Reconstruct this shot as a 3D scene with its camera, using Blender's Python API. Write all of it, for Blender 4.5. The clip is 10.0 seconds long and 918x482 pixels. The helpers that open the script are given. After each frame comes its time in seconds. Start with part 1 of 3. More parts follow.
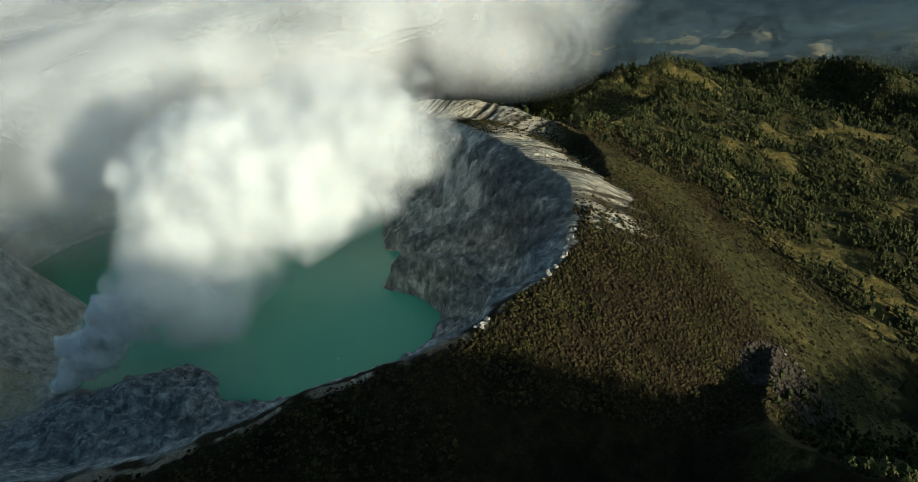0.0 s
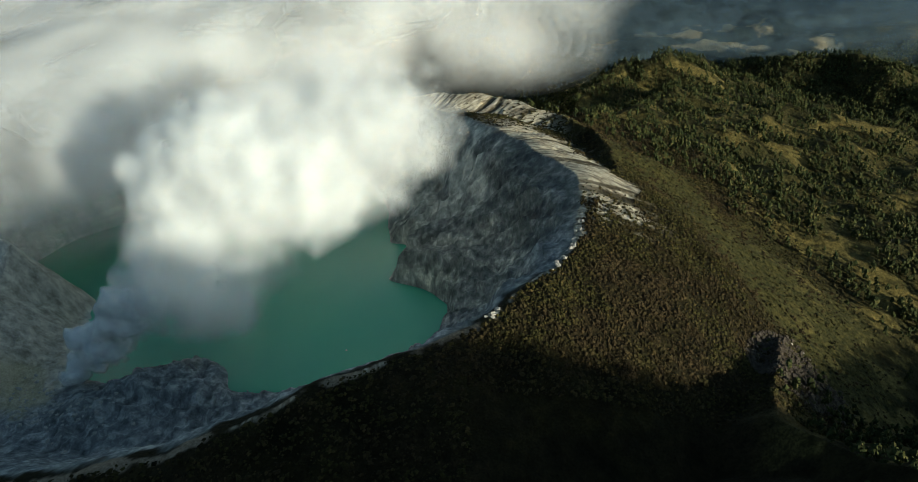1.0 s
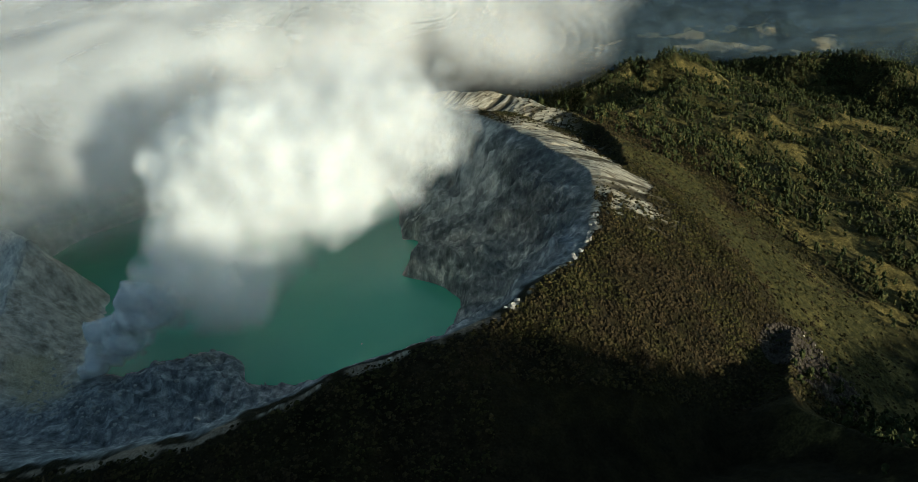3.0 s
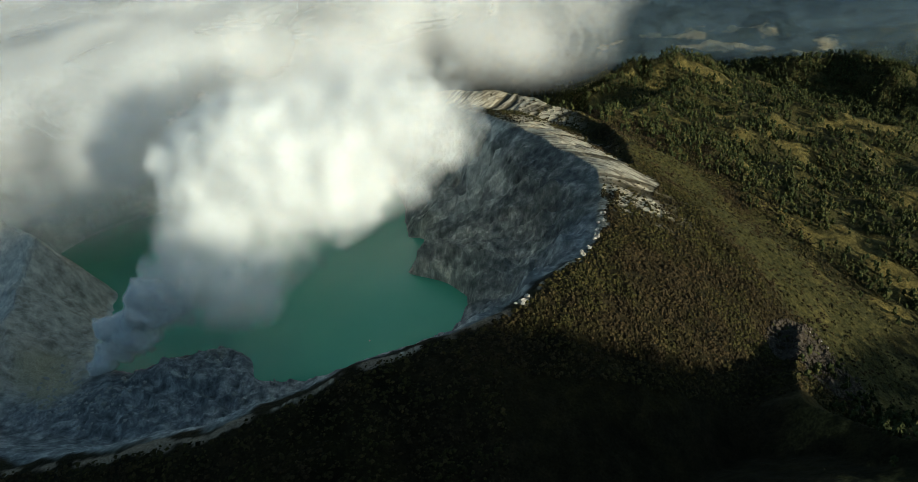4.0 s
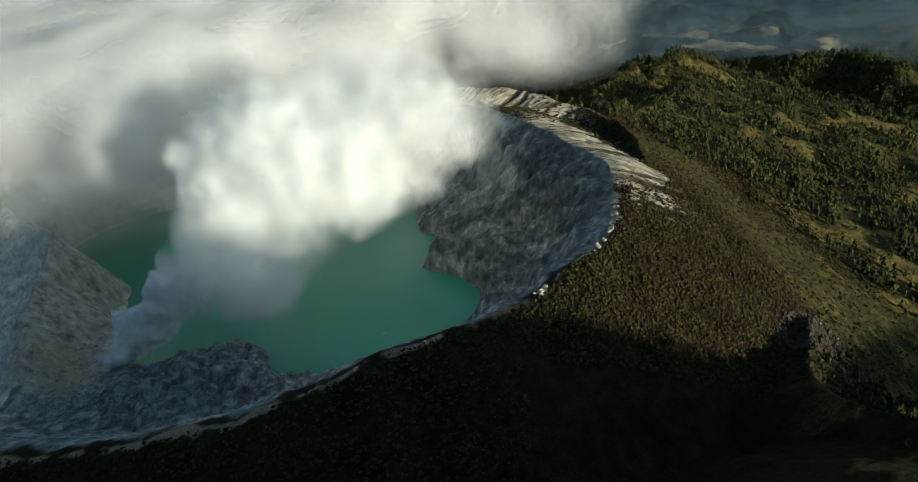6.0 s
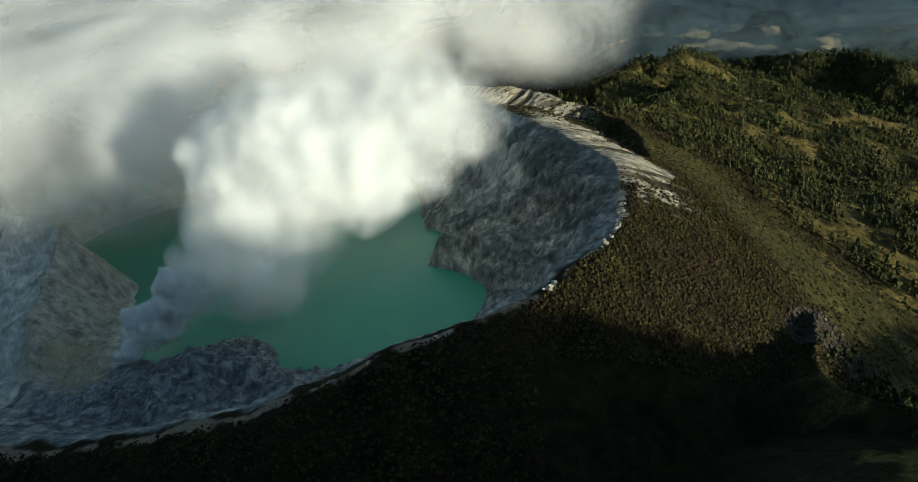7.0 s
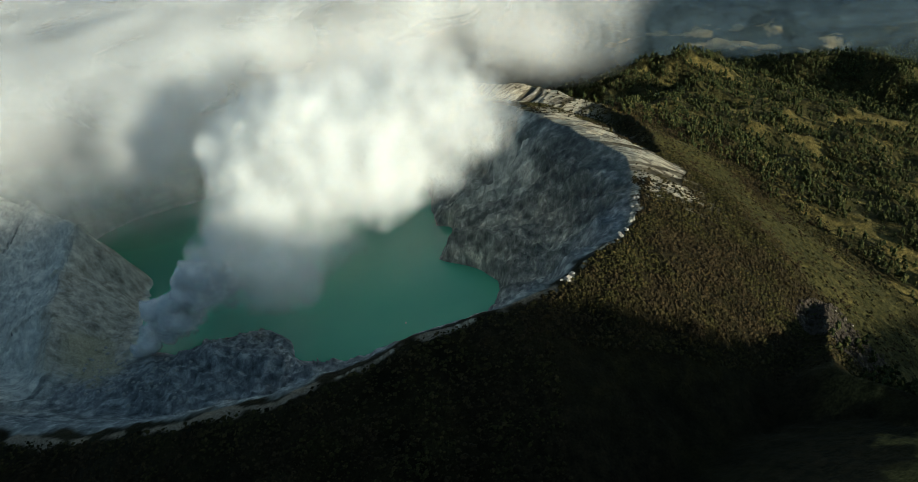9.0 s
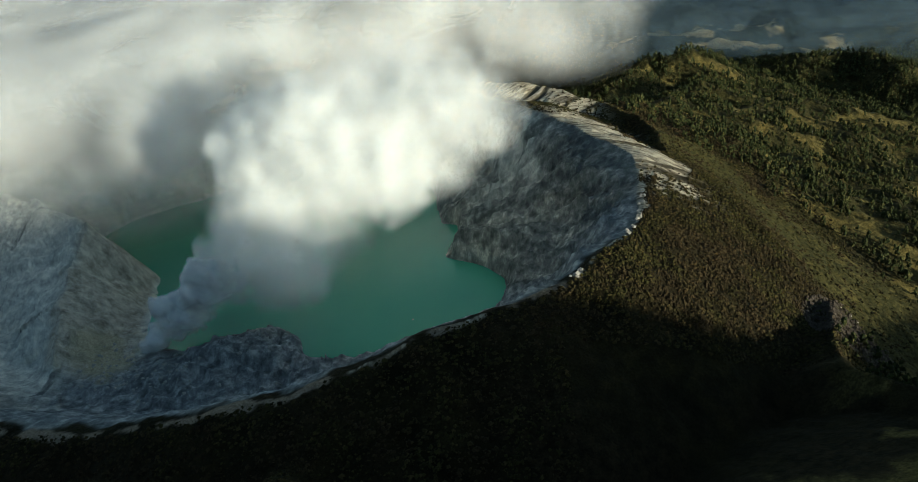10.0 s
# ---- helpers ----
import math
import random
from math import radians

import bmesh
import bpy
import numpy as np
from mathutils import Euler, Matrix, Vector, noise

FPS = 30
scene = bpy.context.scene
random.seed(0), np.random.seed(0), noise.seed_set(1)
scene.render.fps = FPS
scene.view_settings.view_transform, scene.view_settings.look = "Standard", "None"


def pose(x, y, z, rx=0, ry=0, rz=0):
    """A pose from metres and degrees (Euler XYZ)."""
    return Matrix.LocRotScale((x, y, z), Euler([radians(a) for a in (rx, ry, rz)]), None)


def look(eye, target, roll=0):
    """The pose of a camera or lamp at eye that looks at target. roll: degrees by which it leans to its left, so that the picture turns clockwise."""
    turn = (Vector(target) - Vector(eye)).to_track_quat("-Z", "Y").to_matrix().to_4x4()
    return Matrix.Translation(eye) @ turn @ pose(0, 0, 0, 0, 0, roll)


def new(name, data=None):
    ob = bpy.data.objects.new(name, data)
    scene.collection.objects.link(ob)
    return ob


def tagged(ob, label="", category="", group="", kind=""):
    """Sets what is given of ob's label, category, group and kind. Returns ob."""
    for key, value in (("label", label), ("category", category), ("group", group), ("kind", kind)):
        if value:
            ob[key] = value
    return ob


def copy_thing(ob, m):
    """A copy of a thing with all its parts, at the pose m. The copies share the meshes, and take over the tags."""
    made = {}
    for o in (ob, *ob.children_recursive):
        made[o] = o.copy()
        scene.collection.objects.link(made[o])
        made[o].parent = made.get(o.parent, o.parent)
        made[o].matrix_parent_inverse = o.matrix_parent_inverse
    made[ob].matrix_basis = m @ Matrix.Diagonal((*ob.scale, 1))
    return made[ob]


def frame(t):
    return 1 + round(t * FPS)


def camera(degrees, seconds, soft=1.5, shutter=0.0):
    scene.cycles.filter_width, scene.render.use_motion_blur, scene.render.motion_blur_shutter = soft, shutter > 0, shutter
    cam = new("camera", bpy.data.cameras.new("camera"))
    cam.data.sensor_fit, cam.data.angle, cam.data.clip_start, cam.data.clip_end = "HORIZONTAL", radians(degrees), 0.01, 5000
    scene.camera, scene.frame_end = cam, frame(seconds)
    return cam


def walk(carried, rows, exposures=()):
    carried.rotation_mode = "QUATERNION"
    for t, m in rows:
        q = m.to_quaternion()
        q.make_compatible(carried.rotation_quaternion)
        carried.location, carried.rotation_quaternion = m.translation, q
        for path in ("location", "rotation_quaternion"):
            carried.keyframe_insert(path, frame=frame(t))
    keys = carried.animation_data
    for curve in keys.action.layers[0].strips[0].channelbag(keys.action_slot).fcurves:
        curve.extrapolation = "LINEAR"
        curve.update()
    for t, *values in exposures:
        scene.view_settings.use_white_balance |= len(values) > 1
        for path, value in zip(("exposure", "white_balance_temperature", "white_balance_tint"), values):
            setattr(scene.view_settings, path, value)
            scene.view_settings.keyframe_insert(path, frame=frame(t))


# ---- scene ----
cam = camera(70.0, 10.0, soft=0.7)
PATH = [
    (0, (3.248, 2.084, 573.789), (3.06, 3.774, 572.736), -10.9),
    (0.5, (-1.937, -1.108, 573.708), (-2.125, 0.577, 572.647), -11.0),
    (1, (-7.682, -4.686, 574.051), (-7.869, -3.003, 572.987), -11.0),
    (1.5, (-12.706, -8.709, 574.732), (-12.891, -7.026, 573.668), -11.0),
    (2, (-18.495, -12.28, 575.148), (-18.678, -10.596, 574.085), -10.9),
    (2.5, (-23.397, -16.056, 575.673), (-23.58, -14.371, 574.611), -10.9),
    (4, (-39.0, -26.896, 577.894), (-39.181, -25.21, 576.834), -10.8),
    (4.5, (-44.104, -30.803, 578.648), (-44.284, -29.117, 577.587), -10.8),
    (5, (-49.452, -34.94, 579.268), (-49.63, -33.254, 578.208), -10.7),
    (5.5, (-54.673, -38.817, 579.939), (-54.85, -37.13, 578.879), -10.7),
    (7, (-70.631, -50.111, 582.963), (-70.804, -48.425, 581.902), -10.6),
    (7.5, (-75.424, -54.063, 583.77), (-75.597, -52.376, 582.709), -10.6),
    (8, (-80.806, -57.933, 584.526), (-80.978, -56.246, 583.465), -10.6),
    (8.5, (-86.461, -61.959, 585.271), (-86.632, -60.272, 584.21), -10.6),
    (9, (-91.889, -65.898, 586.398), (-92.058, -64.211, 585.336), -10.5),
    (9.5, (-96.892, -69.614, 587.382), (-97.061, -67.928, 586.32), -10.5),
    (10, (-102.632, -73.611, 588.376), (-102.799, -71.924, 587.314), -10.4),
]
walk(cam, [(t, look(eye, target, roll)) for t, eye, target, roll in PATH], exposures=[(0.0, 1.0, 6080, -3)])

# ---- light ----
SUN_AZ, SUN_EL = -40.0, 6.0          # degrees: azimuth from +x towards +y, elevation
sun_way = Vector((math.cos(radians(SUN_EL)) * math.cos(radians(SUN_AZ)), math.cos(radians(SUN_EL)) * math.sin(radians(SUN_AZ)), math.sin(radians(SUN_EL))))
world = bpy.data.worlds.new("sky")
scene.world = world
world.use_nodes = True
wn = world.node_tree.nodes
sky = wn.new("ShaderNodeTexSky")
sky.sky_type, sky.sun_disc = "NISHITA", False
sky.sun_elevation, sky.sun_rotation = radians(SUN_EL), radians(90 - SUN_AZ)
sky.altitude, sky.air_density, sky.dust_density, sky.ozone_density = 2300, 1.0, 1.2, 0.8
wn["Background"].inputs["Strength"].default_value = 0.093
world.node_tree.links.new(sky.outputs[0], wn["Background"].inputs["Color"])
sun = new("sun", bpy.data.lights.new("sun", "SUN"))
sun.data.energy, sun.data.angle, sun.data.color = 3.05, radians(3.2), (1.0, 0.885, 0.725)
sun.matrix_world = look(sun_way * 3000, (0, 0, 0))
scene.cycles.transparent_max_bounces = 128
scene.cycles.max_bounces, scene.cycles.diffuse_bounces = 14, 8

# ---- noise ----
rng = np.random.default_rng(7)
PERM = rng.permutation(256)
PERM = np.concatenate([PERM, PERM, PERM])
GRAD = rng.normal(size=(256, 3))
GRAD /= np.linalg.norm(GRAD, axis=1)[:, None]


def grain(x, y, z):
    """Gradient noise, about -0.7 to 0.7."""
    x, y, z = np.broadcast_arrays(np.asarray(x, float), y, z)
    xi, yi, zi = np.floor(x).astype(int), np.floor(y).astype(int), np.floor(z).astype(int)
    fx, fy, fz = x - xi, y - yi, z - zi
    u, v, w = (f * f * f * (f * (f * 6 - 15) + 10) for f in (fx, fy, fz))
    out = 0
    for a in (0, 1):
        for b in (0, 1):
            for c in (0, 1):
                g = GRAD[PERM[PERM[PERM[(xi + a) & 255] + ((yi + b) & 255)] + ((zi + c) & 255)]]
                dot = g[..., 0] * (fx - a) + g[..., 1] * (fy - b) + g[..., 2] * (fz - c)
                out = out + dot * (u if a else 1 - u) * (v if b else 1 - v) * (w if c else 1 - w)
    return out


def fbm(x, y, z=0.0, size=100.0, octaves=4, gain=0.5):
    total, amp = 0, 1.0
    for k in range(octaves):
        f = 2.0 ** k / size
        total = total + amp * grain(np.asarray(x) * f + 17.3 * k, np.asarray(y) * f - 9.1 * k, np.asarray(z) * f + 3.7 * k)
        amp *= gain
    return total


def ridged(x, y, z=0.0, size=100.0, octaves=4, gain=0.5):
    total, amp = 0, 1.0
    for k in range(octaves):
        f = 2.0 ** k / size
        n = grain(np.asarray(x) * f + 31.7 * k, np.asarray(y) * f + 5.9 * k, np.asarray(z) * f - 8.3 * k)
        total = total + amp * (0.5 - 2 * np.abs(n))
        amp *= gain
    return total


def smooth(a, b, x):
    t = np.clip((np.asarray(x, float) - a) / (b - a), 0, 1)
    return t * t * (3 - 2 * t)


# ---- the shape of the land ----
CX, CY = -420.0, 880.0                 # middle of the crater lake, water level 0
SHORE = [(-95, 260), (-72, 295), (-52, 356), (-30, 344), (-25, 325), (-21, 285), (-17.5, 210), (-8, 214), (5, 222), (9, 224), (13, 200),
         (29, 208), (51, 262), (62, 300), (78, 325), (100, 340), (140, 430), (155, 520), (167, 540), (175, 480), (183, 370), (188, 318), (200, 300), (219, 318), (232, 284), (250, 262)]
RIM = [(-94, 509, 144), (-85, 517, 164), (-80, 528, 172), (-66, 522, 190), (-57, 539, 188), (-46, 550, 184), (-41, 545, 179), (-33, 547, 168),
       (-21, 526, 160), (-13, 509, 163), (-9, 487, 165), (-3, 451, 163), (6.6, 419, 160), (20, 388, 158), (39, 370, 152), (69, 370, 150),
       (103, 390, 150), (133, 500, 155), (152, 620, 160), (170, 690, 155), (187, 720, 150), (205, 690, 130), (222, 620, 112), (241, 530, 113), (254, 508, 121)]


def ring(rows, k, blur=2.0):
    """A periodic curve of the angle through rows, slightly rounded."""
    rows = sorted((a % 360, *rest) for a, *rest in rows)
    ang = np.arange(0, 360, 0.5)
    val = np.interp(ang, [r[0] for r in rows], [r[k] for r in rows], period=360)
    w = int(blur / 0.5)
    ker = np.hanning(2 * w + 3)[1:-1]
    ker /= ker.sum()
    val = np.convolve(np.concatenate([val[-60:], val, val[:60]]), ker, "same")[60:-60]
    return lambda t: np.interp(t, ang, val, period=360)


shore_r, rim_r, rim_h = ring(SHORE, 1, 1.5), ring(RIM, 1, 3.0), ring(RIM, 2, 5.0)
floor_w = ring([(-100, 1, 1), (-60, 0.5, 0), (-40, 0, 0), (150, 0, 0), (180, 0.6, 0), (200, 1, 0), (250, 1, 0)], 1, 4.0)


def crest(x, y, pts, left, right, wobble=None, cap=False):
    """Height of a ridge along pts (x, y, z), falling by left and right on its two sides, and the distance to it."""
    best = np.full(np.shape(x), -1e9)
    if wobble is not None:
        x, y = x + wobble[0], y + wobble[1]
    for (ax, ay, az), (bx, by, bz) in zip(pts, pts[1:]):
        ex, ey = bx - ax, by - ay
        t = np.clip(((x - ax) * ex + (y - ay) * ey) / (ex * ex + ey * ey), 0, 1)
        px, py = x - ax - t * ex, y - ay - t * ey
        d = np.hypot(px, py)
        side = ex * py - ey * px
        fall = right + (left - right) * (0.5 + 0.5 * side / np.maximum(math.hypot(ex, ey) * d, 1e-6))
        if cap:                        # steep ends
            fall = np.where((t <= 0) | (t >= 1), max(left, right), fall)
        best = np.maximum(best, az + t * (bz - az) - d * fall)
    return best


def top(a, b, k=12.0):
    """The higher of two heights with a rounded join."""
    h = np.clip(0.5 + 0.5 * (a - b) / k, 0, 1)
    return b + (a - b) * h + k * h * (1 - h)


SPUR = [(-1150, 1010, 150), (-1035, 985, 136), (-953, 960, 130), (-850, 890, 130), (-780, 838, 126), (-797, 783, 92)]
SCREE = [(-800, 775, 86), (-796, 709, 70), (-782, 675, 52), (-770, 590, 2)]
OUTER = [(-330, 1215, 168), (-200, 1170, 166), (-115, 1141, 167), (-45, 1117, 163), (35, 1074, 148), (82, 1041, 132), (125, 960, 133), (146, 882, 138), (135, 800, 134)]
LAVA = [(-600, 560, 6), (-560, 600, 14), (-532, 635, 21), (-490, 640, 17), (-453, 612, 16), (-430, 585, 12)]
# the southern points are out of view, raised to cast the foreground shade
KNOLL = [(290, 552, 20), (256, 536, 50), (226, 478, 74), (204, 428, 94), (190, 385, 112), (205, 330, 128), (238, 270, 162), (262, 205, 206), (236, 60, 322), (205, -100, 312), (100, -250, 315), (-120, -450, 310)]
# unseen ridge added only to cast shade on the slope below the knoll
EAST_CASTER = [(262, 205, 202), (350, 235, 141), (450, 300, 77), (560, 400, 5)]
# unseen massif added behind the camera to block sky light
SOUTH_BLOCKER = [(-2200, -700, 900), (-1500, -950, 1300), (-600, -1300, 1650), (350, -1550, 1300)]
GRASS = [(120, 1080, 112), (250, 1280, 22), (376, 1443, -34), (521, 1425, -72), (640, 1440, -106), (747, 1430, -146), (900, 1380, -230)]
BACK = [(180, 1500, -30), (329, 1720, -44), (425, 1703, -30), (568, 1757, -118), (640, 1800, -190)]
DARK = [(560, 2050, -230), (700, 1960, -185), (854, 1895, -158), (998, 1841, -165), (1029, 1690, -186), (1150, 1500, -240)]


def polar(x, y):
    return np.degrees(np.arctan2(y - CY, x - CX)) % 360, np.hypot(x - CX, y - CY)


def land(x, y, fine=True):
    """Height of the ground and the masks of its covers."""
    x, y = np.asarray(x, float), np.asarray(y, float)
    a, r = polar(x, y)
    rs, rr, hr = shore_r(a), rim_r(a), rim_h(a)
    if fine:
        r = r + 7 * fbm(x, y, 0.0, 60.0, 3)
        hr = hr + 5 * fbm(np.cos(np.radians(a)) * 420, np.sin(np.radians(a)) * 420, 5.0, 60.0, 3)
    u = np.clip((r - rs) / (rr - rs), 0, 1)
    fw = floor_w(a)
    wall = (1 - fw) * (0.66 * u + 0.34 * smooth(0.48, 1.0, u)) + fw * (0.10 * u + 0.90 * smooth(0.45, 1.0, u))
    z_in = np.where(r < rs, -0.25 * (rs - r), hr * wall)
    d = np.maximum(r - rr, 0)
    drop = np.interp(d, [0, 15, 60, 120, 170, 240, 340, 500, 800, 1500, 3000, 4200], [0, 2, 20, 50, 82, 138, 212, 300, 370, 420, 520, 560])
    z = np.where(r < rr, z_in, hr - drop)
    out = (r >= rr).astype(float)
    # the ridges round the crater and beyond, plus unseen ones added to block light
    wb = np.stack([fbm(x, y, 3.0, 90.0, 2), fbm(x, y, 9.0, 90.0, 2)])
    spur = np.maximum(crest(x, y, SPUR, 2.3, 0.62, wb * 12 * fine, True), crest(x, y, SCREE, 1.05, 0.5, wb * 12 * fine, True))
    z = np.where((x < -560) & (y > 520), top(spur, z, 8.0), z)
    lava = crest(x, y, LAVA, 0.45, 0.32, wb * 14 * fine)
    z = np.where((x > -680) & (x < -330) & (y < 720), top(lava, z, 4.0), z)
    z = top(crest(x, y, OUTER, 0.75, 0.62, wb * 12 * fine), z, 6.0) * out + z * (1 - out)
    z = np.where(out > 0, top(crest(x, y, KNOLL, 1.0, 0.72, wb * 14 * fine), z, 10.0), z)
    z = np.where(out > 0, top(crest(x, y, EAST_CASTER, 0.8, 0.72, wb * 14 * fine), z, 10.0), z)
    z = np.where(out > 0, top(crest(x, y, GRASS, 0.42, 0.36, wb * 45), z, 30.0), z)
    z = np.where(out > 0, top(crest(x, y, BACK, 0.5, 0.55, wb * 60), z, 25.0), z)
    z = np.where(out > 0, top(crest(x, y, DARK, 0.5, 0.55, wb * 60), z, 25.0), z)
    z = np.where(out > 0, top(crest(x, y, SOUTH_BLOCKER, 0.95, 0.95, wb * 90), z, 30.0), z)
    side = (a + 180) % 360 - 180
    hi = np.clip(210 + (11 - side) * 6, 150, 380)                 # where the forest begins
    lo = 120 + np.maximum(0, -17 - side) * 12                     # where the scrub ends
    wide = fbm(x, y, 14.0, 90.0, 3)
    meadow = out * smooth(lo - 25, lo + 40, d + 60 * wide) * smooth(hi + 25, hi - 45, d + 90 * wide) * smooth(-42, -30, side) * smooth(26, 14, side)
    masks = dict(u=u, d=d, out=out, r=r, rr=rr, side=side, hi=hi, spur=spur, lava=lava, meadow=meadow, rib=0 * z)
    if fine:
        inner = (1 - out) * smooth(0.0, 0.08, u)
        # gullied rock of the inner walls: buttresses and ribs that run down towards the lake
        arc = np.radians(side) * 430
        bend = 34 * fbm(x, y, 12.0, 130.0, 2)
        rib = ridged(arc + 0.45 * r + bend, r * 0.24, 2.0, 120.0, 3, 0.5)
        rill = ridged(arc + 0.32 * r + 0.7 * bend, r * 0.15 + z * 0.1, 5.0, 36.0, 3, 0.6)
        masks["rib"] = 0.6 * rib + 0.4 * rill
        steep = inner * (1 - 0.7 * fw) * smooth(0.98, 0.74, u)
        z = z + steep * (25 * rib + 11 * rill)
        z = z + inner * (1 - 0.4 * fw) * (6 * ridged(x, y, z * 0.6, 34.0, 3, 0.6) + 3.0 * ridged(x * 0.9 + 0.2 * y, y, z * 0.8, 13.0, 2, 0.6)) * smooth(0.98, 0.88, u)
        # blocks and clefts of the upper cliff
        z = z + smooth(0.95, 0.75, u) * steep * (9 * ridged(x * 0.7 + 0.7 * y, 0.7 * y - 0.7 * x, 40.0, 62.0, 4, 0.62) - 1.0)
        z = z + inner * fw * 3 * fbm(x, y, 1.0, 30.0, 3)
        crust = (1 - out) * smooth(-30, 4, lava) * smooth(0, 3, z)
        z = z + crust * (14 * ridged(x * 0.5 + y * 0.7, (y - x) * 0.35, 5.0, 40.0, 3, 0.55) + 7.0 * ridged(x, y, 8.0, 21.0, 3, 0.6))
        # vegetated outer slope: gullies running down, and knobs
        z = z + out * smooth(0, 60, d) * (7 * ridged(arc * 0.9, d * 0.18, 4.0, 75.0, 3) + (1 - 0.6 * meadow) * 3.0 * fbm(x, y, 2.0, 30.0, 3))
        z = z + out * smooth(40, 140, d) * smooth(420, 300, d) * (1 - 0.7 * meadow) * 4.2 * ridged(arc * 0.95 + 0.3 * d + 14 * wide, d * 0.10, 15.0, 34.0, 3)
        z = z + out * smooth(300, 700, d) * (30 * ridged(x, y, 6.0, 260.0, 4, 0.5) - 8)
        # a small slumped hollow in the scrub
        z = z - 7 * np.exp(-((x - 188) / 15) ** 2 - ((y - 641) / 8) ** 2)
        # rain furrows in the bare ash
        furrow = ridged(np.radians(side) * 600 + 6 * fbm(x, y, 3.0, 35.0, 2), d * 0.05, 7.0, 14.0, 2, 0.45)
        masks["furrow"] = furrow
        z = z + out * smooth(2, 25, d) * smooth(330, 260, d) * smooth(-30, -12, side) * smooth(150, 90, x) * smooth(620, 680, y) * 3.4 * furrow
        # rills down the flank of the ash plateau
        run = 0.907 * x - 0.42 * y + 14 * fbm(x, y, 2.0, 80.0, 2)
        flank = smooth(30, 10, np.abs(spur - z)) * (x < -700)
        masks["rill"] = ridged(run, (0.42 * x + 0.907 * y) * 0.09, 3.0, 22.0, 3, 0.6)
        z = z + flank * smooth(-740, -800, x) * 4.5 * masks["rill"]
        z = z + flank * smooth(-800, -760, x) * (7 * ridged(x, y, z * 0.7, 45.0, 4, 0.6))
        z = z + smooth(1900, 2600, y) * 45 * ridged(x, y, 1.0, 420.0, 4, 0.5)
    return z, masks


# ---- materials ----
def material(name):
    m = bpy.data.materials.new(name)
    m.use_nodes = True
    t = m.node_tree
    return m, t.nodes, t.links, t.nodes["Principled BSDF"]


def n_noise(nodes, links, size, detail=6, rough=0.6, vec=None, kind="FBM"):
    t = nodes.new("ShaderNodeTexNoise")
    t.noise_type = kind
    t.inputs["Scale"].default_value, t.inputs["Detail"].default_value, t.inputs["Roughness"].default_value = 1.0 / size, detail, rough
    if vec is None:
        vec = nodes.new("ShaderNodeNewGeometry").outputs["Position"]
    links.new(vec, t.inputs["Vector"])
    return t.outputs["Fac"]


def n_ramp(nodes, links, fac, stops):
    r = nodes.new("ShaderNodeValToRGB")
    e = r.color_ramp.elements
    while len(e) < len(stops):
        e.new(0.5)
    for k, (p, c) in enumerate(stops):
        e[k].position = p
        e[k].color = (*c, 1) if len(c) == 3 else c
    links.new(fac, r.inputs["Fac"])
    return r.outputs["Color"]


def n_mix(nodes, links, fac, a, b, mode="MIX"):
    m = nodes.new("ShaderNodeMix")
    m.data_type, m.blend_type = "RGBA", mode
    for sock, val in ((m.inputs["Factor"], fac), (m.inputs[6], a), (m.inputs[7], b)):
        if isinstance(val, (int, float)):
            sock.default_value = val
        elif isinstance(val, tuple):
            sock.default_value = (*val, 1)
        else:
            links.new(val, sock)
    return m.outputs[2]


def n_math(nodes, links, op, a, b=0.0, clamp=False):
    m = nodes.new("ShaderNodeMath")
    m.operation, m.use_clamp = op, clamp
    for sock, val in ((m.inputs[0], a), (m.inputs[1], b)):
        if isinstance(val, (int, float)):
            sock.default_value = val
        else:
            links.new(val, sock)
    return m.outputs[0]


def n_attr(nodes, name):
    t = nodes.new("ShaderNodeAttribute")
    t.attribute_name = name
    return t.outputs["Fac"]


def n_bump(nodes, links, bsdf, height, strength, dist):
    b = nodes.new("ShaderNodeBump")
    b.inputs["Strength"].default_value, b.inputs["Distance"].default_value = strength, dist
    links.new(height, b.inputs["Height"])
    links.new(b.outputs["Normal"], bsdf.inputs["Normal"])


